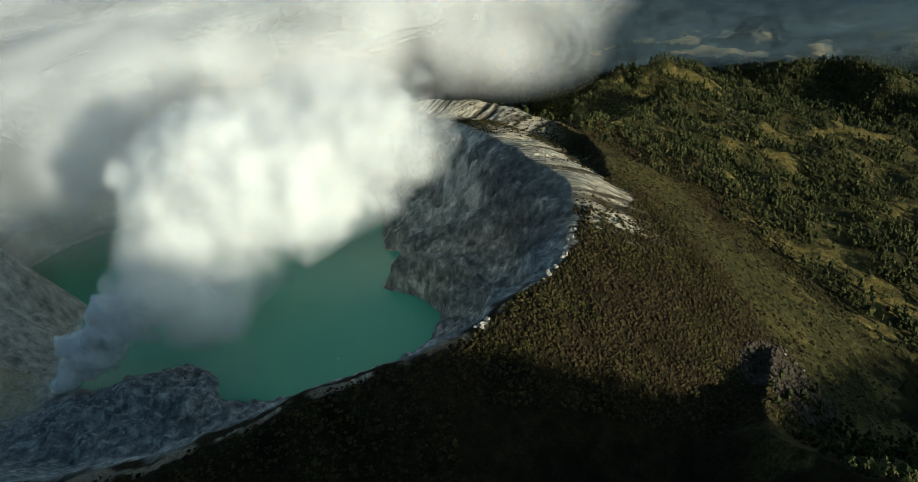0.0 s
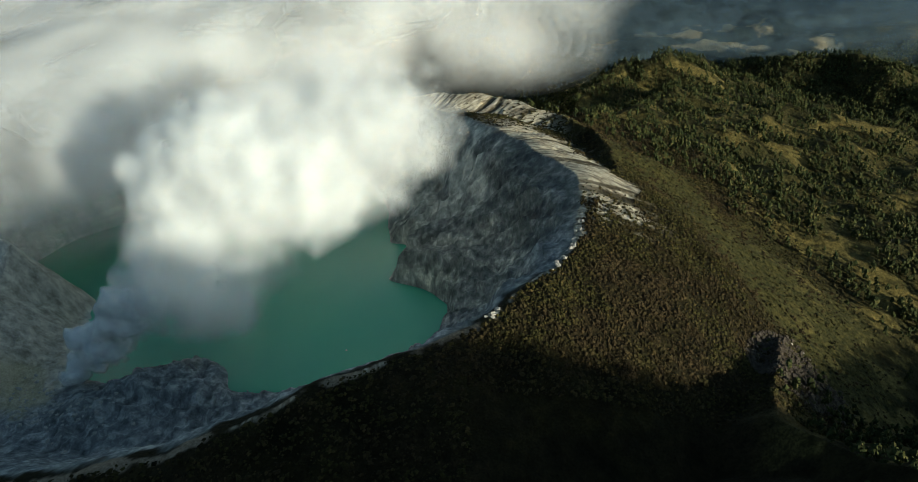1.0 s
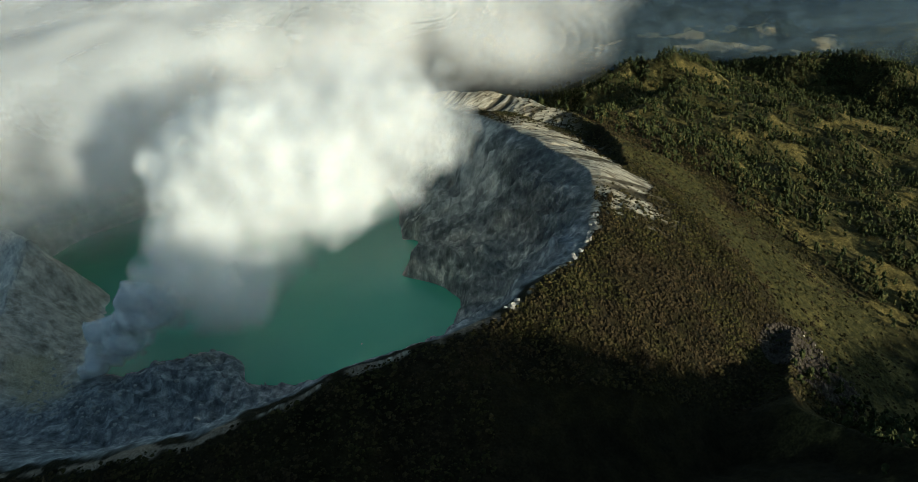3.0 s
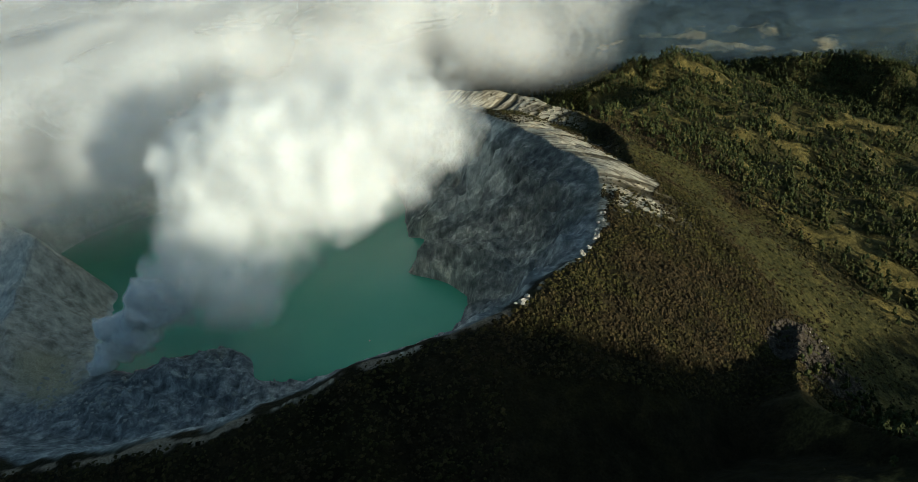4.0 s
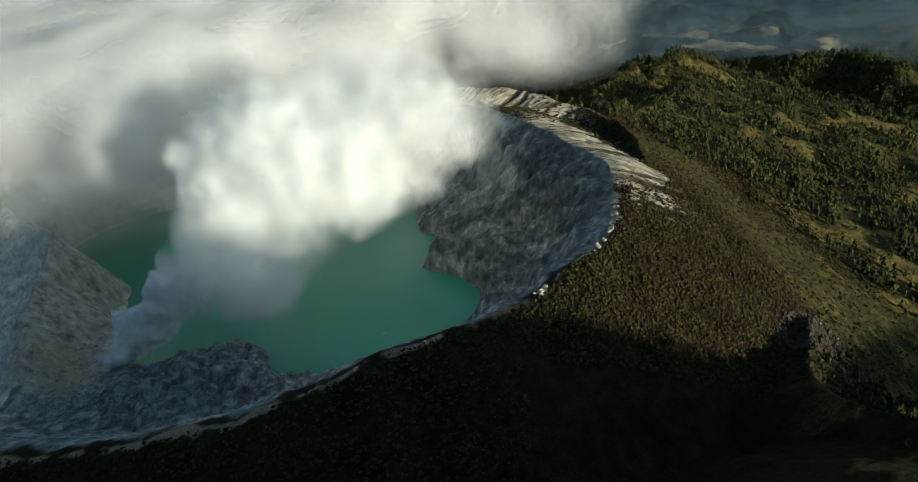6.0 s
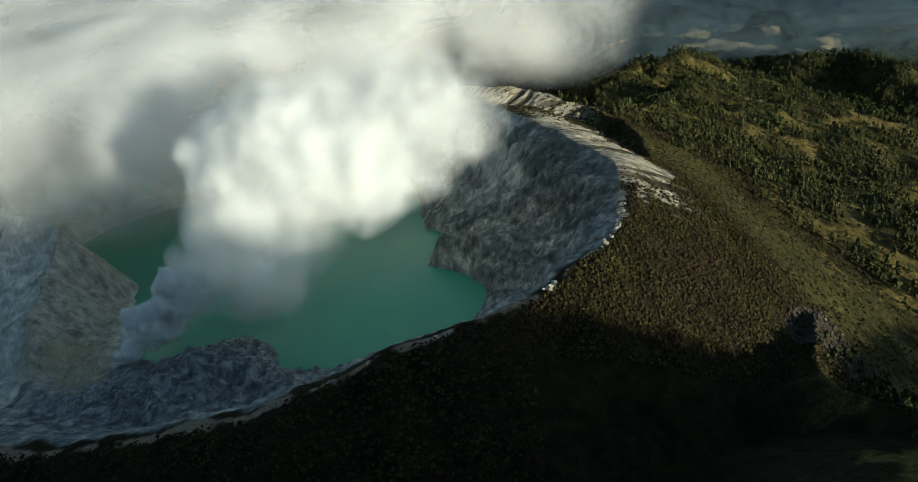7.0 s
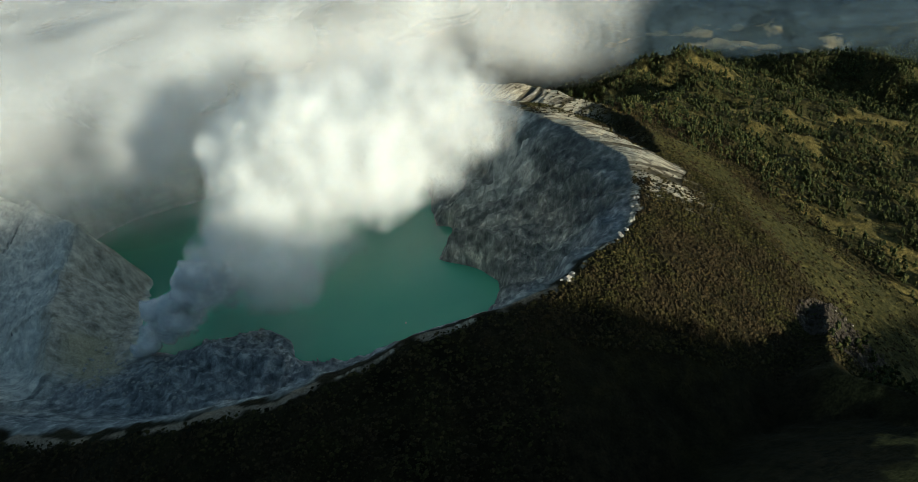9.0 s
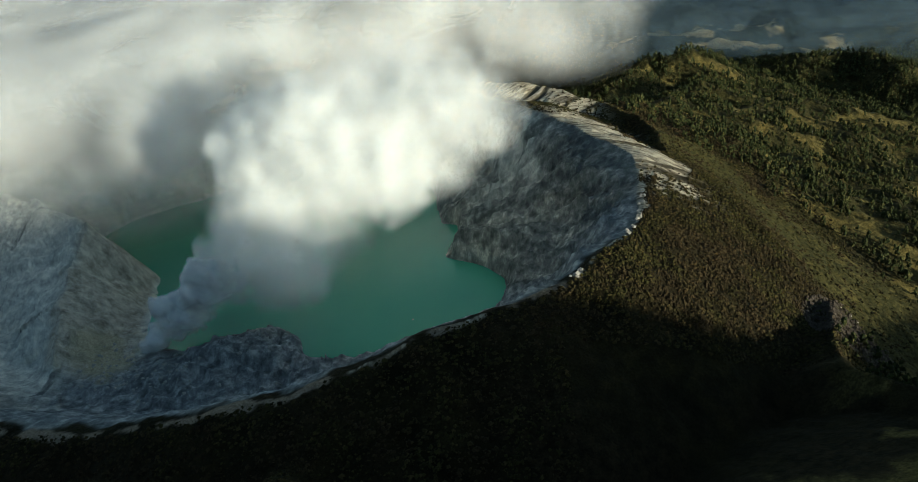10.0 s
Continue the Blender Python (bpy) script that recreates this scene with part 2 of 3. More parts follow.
def ground_material():
    m, nodes, links, bsdf = material("volcano_ground")
    big, mid, small, tiny = (n_noise(nodes, links, s) for s in (160.0, 38.0, 9.0, 2.2))
    # scrub and grass
    scrub = n_ramp(nodes, links, mid, [(0.35, (0.012, 0.011, 0.004)), (0.5, (0.024, 0.020, 0.007)), (0.65, (0.044, 0.036, 0.011))])
    scrub = n_mix(nodes, links, n_ramp(nodes, links, big, [(0.42, (0, 0, 0)), (0.6, (1, 1, 1))]), scrub, n_ramp(nodes, links, small, [(0.35, (0.022, 0.017, 0.008)), (0.65, (0.050, 0.037, 0.016))]))
    scrub = n_mix(nodes, links, 0.7, scrub, n_ramp(nodes, links, tiny, [(0.3, (0.35, 0.35, 0.35)), (0.7, (1, 1, 1))]), "MULTIPLY")
    sward = n_ramp(nodes, links, small, [(0.32, (0.034, 0.034, 0.011)), (0.68, (0.080, 0.070, 0.022))])
    sward = n_mix(nodes, links, 0.8, sward, n_ramp(nodes, links, n_noise(nodes, links, 4.5, 5, 0.7), [(0.38, (0.45, 0.45, 0.42)), (0.62, (1.1, 1.1, 1.1))]), "MULTIPLY")
    grass = n_ramp(nodes, links, small, [(0.3, (0.070, 0.057, 0.017)), (0.7, (0.21, 0.165, 0.052))])
    grass = n_mix(nodes, links, 0.8, grass, n_ramp(nodes, links, tiny, [(0.38, (0.4, 0.4, 0.4)), (0.62, (1.15, 1.15, 1.15))]), "MULTIPLY")
    cover = n_mix(nodes, links, n_attr(nodes, "meadow"), scrub, sward)
    cover = n_mix(nodes, links, n_attr(nodes, "grass"), cover, grass)
    # far lowland: its shade and blue haze are put into a dark ground colour
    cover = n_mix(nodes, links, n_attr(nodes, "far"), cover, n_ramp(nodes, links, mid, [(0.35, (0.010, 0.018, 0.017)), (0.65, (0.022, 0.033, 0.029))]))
    cover = n_mix(nodes, links, n_attr(nodes, "field"), cover, n_ramp(nodes, links, mid, [(0.3, (0.15, 0.115, 0.06)), (0.7, (0.36, 0.28, 0.15))]))
    # bare rock: fall-line streaks, dark and pale beds, rusty debris and painted shade in gullies
    fl = nodes.new("ShaderNodeAttribute")
    fl.attribute_name = "flow"
    streak = n_noise(nodes, links, 11.0, 8, 0.66, fl.outputs["Vector"])
    streak2 = n_noise(nodes, links, 46.0, 4, 0.55, fl.outputs["Vector"])
    tall = nodes.new("ShaderNodeVectorMath")
    tall.operation = "MULTIPLY"
    tall.inputs[1].default_value = (1.0, 1.0, 0.55)
    links.new(nodes.new("ShaderNodeNewGeometry").outputs["Position"], tall.inputs[0])
    crag = n_noise(nodes, links, 13.0, 9, 0.66, tall.outputs[0])
    both = n_math(nodes, links, "ADD", n_math(nodes, links, "MULTIPLY", streak, 0.28), n_math(nodes, links, "MULTIPLY", crag, 0.72))
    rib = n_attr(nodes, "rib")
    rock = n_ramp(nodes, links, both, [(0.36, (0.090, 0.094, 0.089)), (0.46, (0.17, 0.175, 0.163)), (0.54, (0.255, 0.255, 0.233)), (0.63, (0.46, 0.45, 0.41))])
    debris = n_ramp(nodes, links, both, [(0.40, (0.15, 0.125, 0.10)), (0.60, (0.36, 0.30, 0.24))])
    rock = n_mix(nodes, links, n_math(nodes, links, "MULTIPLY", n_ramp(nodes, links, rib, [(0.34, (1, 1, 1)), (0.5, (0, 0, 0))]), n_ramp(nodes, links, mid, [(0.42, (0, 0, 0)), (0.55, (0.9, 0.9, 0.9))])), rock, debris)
    bed = n_math(nodes, links, "ADD", n_math(nodes, links, "MULTIPLY", streak2, 0.55), n_math(nodes, links, "MULTIPLY", big, 0.45))
    rock = n_mix(nodes, links, 1.0, rock, n_ramp(nodes, links, bed, [(0.42, (0.58, 0.61, 0.63)), (0.50, (0.95, 0.96, 0.95)), (0.58, (1.45, 1.40, 1.32))]), "MULTIPLY")
    # relief shade put into the colour: gullies darker, ribs lighter
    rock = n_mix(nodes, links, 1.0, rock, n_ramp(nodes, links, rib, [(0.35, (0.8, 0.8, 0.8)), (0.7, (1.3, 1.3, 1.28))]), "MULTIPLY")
    rock = n_mix(nodes, links, n_math(nodes, links, "MULTIPLY", n_attr(nodes, "slate"), 0.68), rock, n_ramp(nodes, links, both, [(0.36, (0.060, 0.070, 0.071)), (0.50, (0.105, 0.118, 0.118)), (0.64, (0.20, 0.215, 0.21))]))
    pale = n_ramp(nodes, links, both, [(0.37, (0.32, 0.325, 0.305)), (0.49, (0.50, 0.505, 0.47)), (0.62, (0.72, 0.71, 0.65))])
    # darker along the rill bottoms, paler between them
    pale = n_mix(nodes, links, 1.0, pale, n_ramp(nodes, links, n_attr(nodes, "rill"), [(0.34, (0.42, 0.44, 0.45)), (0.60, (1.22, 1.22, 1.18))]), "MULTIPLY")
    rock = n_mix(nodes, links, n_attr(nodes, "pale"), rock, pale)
    lava = n_ramp(nodes, links, both, [(0.37, (0.10, 0.108, 0.111)), (0.50, (0.23, 0.245, 0.245)), (0.63, (0.50, 0.51, 0.49))])
    rock = n_mix(nodes, links, n_attr(nodes, "lava"), rock, lava)
    rill = n_noise(nodes, links, 3.4, 4, 0.6, fl.outputs["Vector"])
    ash = n_ramp(nodes, links, rill, [(0.38, (0.18, 0.15, 0.11)), (0.50, (0.42, 0.37, 0.275)), (0.66, (0.60, 0.545, 0.425))])
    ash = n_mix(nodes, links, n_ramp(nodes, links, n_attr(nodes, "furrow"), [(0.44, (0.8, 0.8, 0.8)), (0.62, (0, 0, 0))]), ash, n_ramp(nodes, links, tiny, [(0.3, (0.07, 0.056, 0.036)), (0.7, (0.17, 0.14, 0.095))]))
    sulphur = n_ramp(nodes, links, tiny, [(0.3, (0.34, 0.30, 0.18)), (0.7, (0.64, 0.58, 0.38))])
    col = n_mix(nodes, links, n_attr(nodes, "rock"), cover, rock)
    col = n_mix(nodes, links, n_attr(nodes, "warm"), col, n_ramp(nodes, links, both, [(0.37, (0.28, 0.25, 0.195)), (0.50, (0.52, 0.48, 0.39)), (0.63, (0.76, 0.71, 0.59))]))
    col = n_mix(nodes, links, n_attr(nodes, "sulphur"), col, sulphur)
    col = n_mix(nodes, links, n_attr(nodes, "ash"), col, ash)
    col = n_mix(nodes, links, n_attr(nodes, "trail"), col, n_ramp(nodes, links, tiny, [(0.3, (0.15, 0.115, 0.08)), (0.7, (0.36, 0.29, 0.21))]))
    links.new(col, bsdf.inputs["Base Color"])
    bsdf.inputs["Roughness"].default_value = 0.95
    bsdf.inputs["Specular IOR Level"].default_value = 0.1
    h = n_math(nodes, links, "ADD", n_math(nodes, links, "MULTIPLY", small, 0.7), n_math(nodes, links, "MULTIPLY", tiny, 0.35))
    h = n_math(nodes, links, "ADD", h, n_math(nodes, links, "MULTIPLY", crag, 2.2))
    n_bump(nodes, links, bsdf, h, 1.0, 3.2)
    return m


def water_material():
    m, nodes, links, bsdf = material("acid_lake_water")
    mix = n_noise(nodes, links, 260.0, 4, 0.5)
    links.new(n_ramp(nodes, links, mix, [(0.35, (0.060, 0.285, 0.190)), (0.65, (0.092, 0.325, 0.200))]), bsdf.inputs["Base Color"])
    bsdf.inputs["Roughness"].default_value = 0.25
    n_bump(nodes, links, bsdf, n_noise(nodes, links, 6.0, 4, 0.6), 0.15, 0.3)
    return m


def leaf_material(name, dark, light, stray, patch=None):
    m, nodes, links, bsdf = material(name)
    geo = nodes.new("ShaderNodeNewGeometry")
    col = n_ramp(nodes, links, geo.outputs["Random Per Island"], [(0.0, dark), (0.8, light), (1.0, stray)])
    if patch:
        col = n_mix(nodes, links, n_ramp(nodes, links, n_noise(nodes, links, 55.0, 4, 0.6), [(0.44, (0, 0, 0)), (0.58, (0.85, 0.85, 0.85))]), col, n_ramp(nodes, links, geo.outputs["Random Per Island"], [(0.0, tuple(0.35 * c for c in patch)), (1.0, patch)]))
    tex = n_noise(nodes, links, 1.1, 3, 0.7)
    col = n_mix(nodes, links, 0.6, col, n_ramp(nodes, links, tex, [(0.3, (0.4, 0.4, 0.4)), (0.7, (1.2, 1.2, 1.2))]), "MULTIPLY")
    links.new(col, bsdf.inputs["Base Color"])
    bsdf.inputs["Roughness"].default_value = 0.9
    bsdf.inputs["Specular IOR Level"].default_value = 0.1
    return m


def cloud_material(name, alpha, tone, keep, lean_to, wisps):
    """A thin layer of vapour: it scatters part of the light and lets the rest pass."""
    m, nodes, links, bsdf = material(name)
    nodes.remove(bsdf)
    diff, trans, clear = nodes.new("ShaderNodeBsdfDiffuse"), nodes.new("ShaderNodeBsdfTranslucent"), nodes.new("ShaderNodeBsdfTransparent")
    for b in (diff, trans):
        b.inputs["Color"].default_value = (*tone, 1)
    # light put in by shading: layer normals are bent towards the sun and up
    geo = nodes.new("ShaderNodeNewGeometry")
    less, lean, tilted = (nodes.new("ShaderNodeVectorMath") for _ in range(3))
    less.operation, lean.operation, tilted.operation = "SCALE", "ADD", "NORMALIZE"
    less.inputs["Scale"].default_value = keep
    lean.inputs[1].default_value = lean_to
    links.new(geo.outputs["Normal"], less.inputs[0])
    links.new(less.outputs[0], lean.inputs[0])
    links.new(lean.outputs[0], tilted.inputs[0])
    links.new(tilted.outputs[0], diff.inputs["Normal"])
    both, out = nodes.new("ShaderNodeMixShader"), nodes.new("ShaderNodeMixShader")
    both.inputs[0].default_value = 0.45
    links.new(diff.outputs[0], both.inputs[1])
    links.new(trans.outputs[0], both.inputs[2])
    wisp = n_noise(nodes, links, wisps, 8, 0.62 if wisps < 100 else 0.5)
    links.new(n_math(nodes, links, "MULTIPLY", n_ramp(nodes, links, wisp, [(0.38, (0.25, 0.25, 0.25)), (0.62, (1.0, 1.0, 1.0))]), alpha * 1.5, True), out.inputs[0])
    links.new(clear.outputs[0], out.inputs[1])
    links.new(both.outputs[0], out.inputs[2])
    links.new(out.outputs[0], nodes["Material Output"].inputs["Surface"])
    return m


MAT_GROUND, MAT_WATER = ground_material(), water_material()


# ---- ground ----
def mesh_object(name, verts, faces, mat, parent=None, label="", soft=True):
    me = bpy.data.meshes.new(name)
    verts, faces = np.asarray(verts, np.float32), np.asarray(faces, np.int32)
    n, k = faces.shape
    me.vertices.add(len(verts))
    me.vertices.foreach_set("co", verts.ravel())
    me.loops.add(n * k)
    me.loops.foreach_set("vertex_index", faces.ravel())
    me.polygons.add(n)
    me.polygons.foreach_set("loop_start", np.arange(0, n * k, k, dtype=np.int32))
    me.polygons.foreach_set("loop_total", np.full(n, k, np.int32))
    me.polygons.foreach_set("use_smooth", np.full(n, soft, bool))
    me.update(calc_edges=True)
    me.materials.append(mat)
    ob = new(name, me)
    ob.parent = parent
    if label:
        ob["label"] = label
    return ob


def lines(spans):
    """Grid lines from (start, end, step) spans."""
    return np.concatenate([np.arange(a, b, s) for a, b, s in spans] + [[spans[-1][1]]])


xs = lines([(-5000, -2600, 240), (-2600, -1300, 60), (-1300, -1060, 10), (-1060, -900, 3.4), (-900, 400, 2.7), (400, 1200, 6.5), (1200, 2600, 35), (2600, 5000, 240)])
ys = lines([(-3000, -400, 200), (-400, 240, 16), (240, 1180, 2.7), (1180, 2100, 6.5), (2100, 3400, 18), (3400, 5200, 60)])
gx, gy = np.meshgrid(xs, ys)
gz, mask = land(gx, gy)
nx, ny = len(xs), len(ys)
idx = np.arange(nx * ny).reshape(ny, nx)
quads = np.stack([idx[:-1, :-1], idx[:-1, 1:], idx[1:, 1:], idx[1:, :-1]], -1).reshape(-1, 4)
wet = gz.reshape(-1)[quads].max(1) < -4.0
quads = quads[~(wet & (mask["out"].reshape(-1)[quads[:, 0]] == 0))]
ground = mesh_object("ground", np.stack([gx, gy, gz], -1).reshape(-1, 3), quads, MAT_GROUND)
tagged(ground, "volcano with steep grey crater walls and scrub-covered outer slopes", "ground", kind="structure")


def ground_mask(name, values):
    at = ground.data.attributes.new(name, "FLOAT", "POINT")
    at.data.foreach_set("value", np.clip(values, 0, 1).astype(np.float32).ravel())


wob = fbm(gx, gy, 4.0, 40.0, 4)
hard = ((1 - mask["out"]) * (mask["u"] < 0.97)).reshape(-1)[quads].min(1) > 0.5
ground.data.polygons.foreach_set("use_smooth", ~hard)
side = mask["side"]
front = smooth(-28, -45, side)                  # the near rim, where scrub grows over the edge
m_rock = (1 - mask["out"]) * (1 - front * smooth(0.92, 0.98, mask["u"] + 0.10 * wob)) + smooth(5, 1, mask["d"] + 12 * wob) * mask["out"] * (1 - front)
m_rock = np.maximum(m_rock, smooth(-10, 20, mask["spur"] - gz + 22) * (gx < -560))
east = smooth(-24.5, -20, side + 6 * wob) * smooth(30, 8, side)
ash_e = mask["out"] * smooth(92, 48, mask["d"] + 40 * wob - 26 * mask["furrow"]) * east * (1 - 0.7 * smooth(0.16, -0.10, mask["furrow"]) * smooth(10, 34, mask["d"]))
ash_o = smooth(24, 9, np.abs(crest(gx, gy, OUTER, 0.75, 0.62) - gz) + 10 * wob) * smooth(110, 40, gx) * mask["out"] * (1 - 0.45 * smooth(0.16, -0.10, mask["furrow"]))
trail = smooth(5.0, 1.8, np.abs(mask["r"] - mask["rr"] - 2) + 15 * wob) * smooth(-52, -80, side + 60 * wob)
spots = smooth(7, 3, np.abs(mask["r"] - mask["rr"]) + 8 * wob) * smooth(0.05, 0.2, fbm(gx, gy, 8.0, 45.0, 2)) * mask["out"]
spots = np.maximum(spots, smooth(9, 4, np.hypot(gx + 42, (gy - 481) * 1.2) + 10 * wob))
spots = np.maximum(spots, smooth(6, 2, np.abs(mask["r"] - mask["rr"] - 1) + 9 * wob) * smooth(-33, -29, side + 8 * wob) * smooth(-16, -20, side))
ground_mask("rock", m_rock)
ground_mask("trail", trail)
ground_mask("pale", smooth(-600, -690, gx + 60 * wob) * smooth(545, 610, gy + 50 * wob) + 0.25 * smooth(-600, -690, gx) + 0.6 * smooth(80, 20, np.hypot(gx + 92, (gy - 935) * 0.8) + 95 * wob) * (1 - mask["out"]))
ground_mask("warm", smooth(-812, -790, gx + 18 * wob) * smooth(-640, -690, gx + 30 * wob) * smooth(600, 650, gy + 30 * wob) * smooth(1, 6, gz))
# where the far ground takes the painted shade colour
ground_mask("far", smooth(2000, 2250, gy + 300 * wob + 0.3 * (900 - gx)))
fu, fv = 0.70 * (gx - 740) - 0.71 * (gy - 2480), 0.71 * (gx - 740) + 0.70 * (gy - 2480)
ground_mask("field", smooth(0.02, 0.10, fbm(gx, gy, 31.0, 120.0, 3) + 0.34 - np.hypot(fu / 400, fv / 160) * 0.42))
ground_mask("meadow", mask["meadow"] + 0.75 * mask["out"] * smooth(mask["hi"] - 30, mask["hi"] + 60, mask["d"]) * smooth(-40, -28, side))
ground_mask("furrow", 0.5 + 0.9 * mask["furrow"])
ground_mask("slate", (1 - mask["out"]) * smooth(0.40, 0.75, mask["u"] + 0.35 * wob) * smooth(26, 2, side + 16 * wob))
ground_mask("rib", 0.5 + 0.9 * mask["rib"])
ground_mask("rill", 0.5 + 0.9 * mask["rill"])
ground_mask("lava", (1 - mask["out"]) * smooth(690, 640, gy + 50 * wob) * smooth(-800, -730, gx + 60 * wob) * smooth(1.0, 0.9, mask["u"]))
flow = ground.data.attributes.new("flow", "FLOAT_VECTOR", "POINT")
flow.data.foreach_set("vector", np.stack([np.radians(side) * 430 + 0.35 * mask["r"], mask["r"] * 0.13, gz * 0.13], -1).astype(np.float32).ravel())
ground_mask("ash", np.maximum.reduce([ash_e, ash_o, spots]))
ground_mask("sulphur", 0.75 * smooth(75, 20, np.hypot(gx + 722, (gy - 655) * 1.2) + 70 * wob) * (gz < 60) * (gz > -5))
# grass is kept off the DARK ridge, so its face reads as shaded
ground_mask("grass", (1 - smooth(0, 60, crest(gx, gy, DARK, 0.35, 0.35) - gz + 90)) * mask["out"] * smooth(0.05, 0.25, fbm(gx, gy, 11.0, 85.0, 5, 0.65)) * smooth(200, 330, mask["d"]))

lake = mesh_object("water", [(-1060, 520, 0), (40, 520, 0), (40, 1320, 0), (-1060, 1320, 0)], [(0, 1, 2, 3)], MAT_WATER)
tagged(lake, "still turquoise-green acid crater lake", "lake", kind="structure")


# ---- clouds and steam: nested layers of vapour ----
def net(F, origin, step, iso):
    """Surface of F at iso on a grid: vertices and quads."""
    inside = F > iso
    nxx, nyy, nzz = F.shape
    c = [inside[i:nxx - 1 + i, j:nyy - 1 + j, k:nzz - 1 + k] for i in (0, 1) for j in (0, 1) for k in (0, 1)]
    total = sum(v.astype(np.int8) for v in c)
    cells = np.argwhere((total > 0) & (total < 8))
    if len(cells) == 0:
        return None
    number = np.full((nxx - 1, nyy - 1, nzz - 1), -1, np.int64)
    number[tuple(cells.T)] = np.arange(len(cells))
    acc, cnt = np.zeros((len(cells), 3)), np.zeros(len(cells))
    corners = [np.array((i, j, k)) for i in (0, 1) for j in (0, 1) for k in (0, 1)]
    for p in corners:
        for ax in range(3):
            if p[ax] == 0:
                q = p.copy()
                q[ax] = 1
                fa, fb = F[tuple((cells + p).T)], F[tuple((cells + q).T)]
                cut = (fa > iso) != (fb > iso)
                t = np.where(cut, (iso - fa) / np.where(cut, fb - fa, 1), 0)
                acc += cut[:, None] * (p + t[:, None] * (q - p))
                cnt += cut
    verts = (cells + acc / cnt[:, None]) * step + origin
    faces = []
    for ax in range(3):
        b, d = (ax + 1) % 3, (ax + 2) % 3
        lo, hi = [slice(None)] * 3, [slice(None)] * 3
        lo[ax], hi[ax] = slice(0, -1), slice(1, None)
        s0, s1 = inside[tuple(lo)], inside[tuple(hi)]
        e = np.argwhere(s0 != s1)
        e = e[(e[:, b] > 0) & (e[:, d] > 0) & (e[:, b] < F.shape[b] - 1) & (e[:, d] < F.shape[d] - 1)]
        flip = s0[tuple(e.T)]
        quad = []
        for ob_, od_ in ((0, 0), (-1, 0), (-1, -1), (0, -1)):
            o = e.copy()
            o[:, b] += ob_
            o[:, d] += od_
            quad.append(number[tuple(o.T)])
        quad = np.stack(quad, -1)
        quad[~flip] = quad[~flip][:, ::-1]
        faces.append(quad)
    faces = np.concatenate(faces)
    return verts, faces[(faces >= 0).all(1)]


def cloud(name, field, lo, hi, step, layers, label, category, tone=(0.946, 0.96, 0.957), keep=1.0, lean_to=(0.15, -0.13, 0.30), wisps=48.0):
    step = np.asarray(step, float)
    size = np.ceil((np.asarray(hi) - lo) / step).astype(int) + 1
    X, Y, Z = np.meshgrid(*(lo[k] + step[k] * np.arange(size[k]) for k in range(3)), indexing="ij")
    F = field(X, Y, Z)
    for ax in range(3):
        for e in (0, -1):
            s = [slice(None)] * 3
            s[ax] = e
            F[tuple(s)] = np.minimum(F[tuple(s)], 0)
    root = tagged(new(name), label, category)
    for iso, alpha in layers:
        made = net(F, np.asarray(lo, float), step, iso)
        if made:
            key = "vapour_%03d_%02d_%02d" % (round(alpha * 1000), round(tone[0] * 100), round(lean_to[2] * 100))
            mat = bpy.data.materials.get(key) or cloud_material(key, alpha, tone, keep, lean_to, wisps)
            mesh_object("vapour_layer", *made, mat, root)
    return root


def billow(X, Y, Z, rows, warps):
    """Sum of rounded bodies (x, y, z, radius, weight, firmness), their edges bent by noise of (size, reach)."""
    wx, wy, wz = (sum(fbm(X, Y, Z + s, size, 3) * reach for size, reach in warps) for s in (0, 400, 800))
    F = 0
    for x, y, z, r, w, k in rows:
        q = ((X + wx - x) ** 2 + (Y + wy - y) ** 2 + (Z + wz - z) ** 2) / r ** 2
        F = F + w * np.exp(-q ** k)
    return F


def layers(lo, hi, n, thin, thick):
    """n nested levels of density, and how much each of them hides."""
    return [(round(float(i), 4), round(float(a), 3)) for i, a in zip(np.geomspace(lo, hi, n), thin + (thick - thin) * np.linspace(0, 1, n) ** 1.5)]


VENT = [  # the dense plume that leaves the vent
    (-660, 662, 8, 10, 0.9, 1.3), (-654, 660, 16, 12, 1.0, 1.6), (-636, 660, 30, 15, 1.0, 1.6), (-610, 660, 54, 18, 1.0, 1.7), (-607, 660, 80, 13, 1.0, 1.8), (-583, 660, 70, 20, 1.0, 1.7),
    (-604, 662, 42, 14, 0.8, 1.4), (-546, 660, 104, 19, 1.0, 1.7), (-538, 660, 127, 17, 1.0, 1.8), (-516, 660, 127, 18, 0.9, 1.6), (-563, 660, 90, 15, 0.9, 1.5),
    (-524, 662, 95, 20, 0.45, 1.2), (-497, 662, 112, 20, 0.40, 1.1), (-499, 662, 84, 16, 0.25, 1.1), (-555, 662, 64, 16, 0.40, 1.2), (-575, 662, 46, 14, 0.3, 1.2), (-478, 664, 140, 20, 0.4, 1.1)]
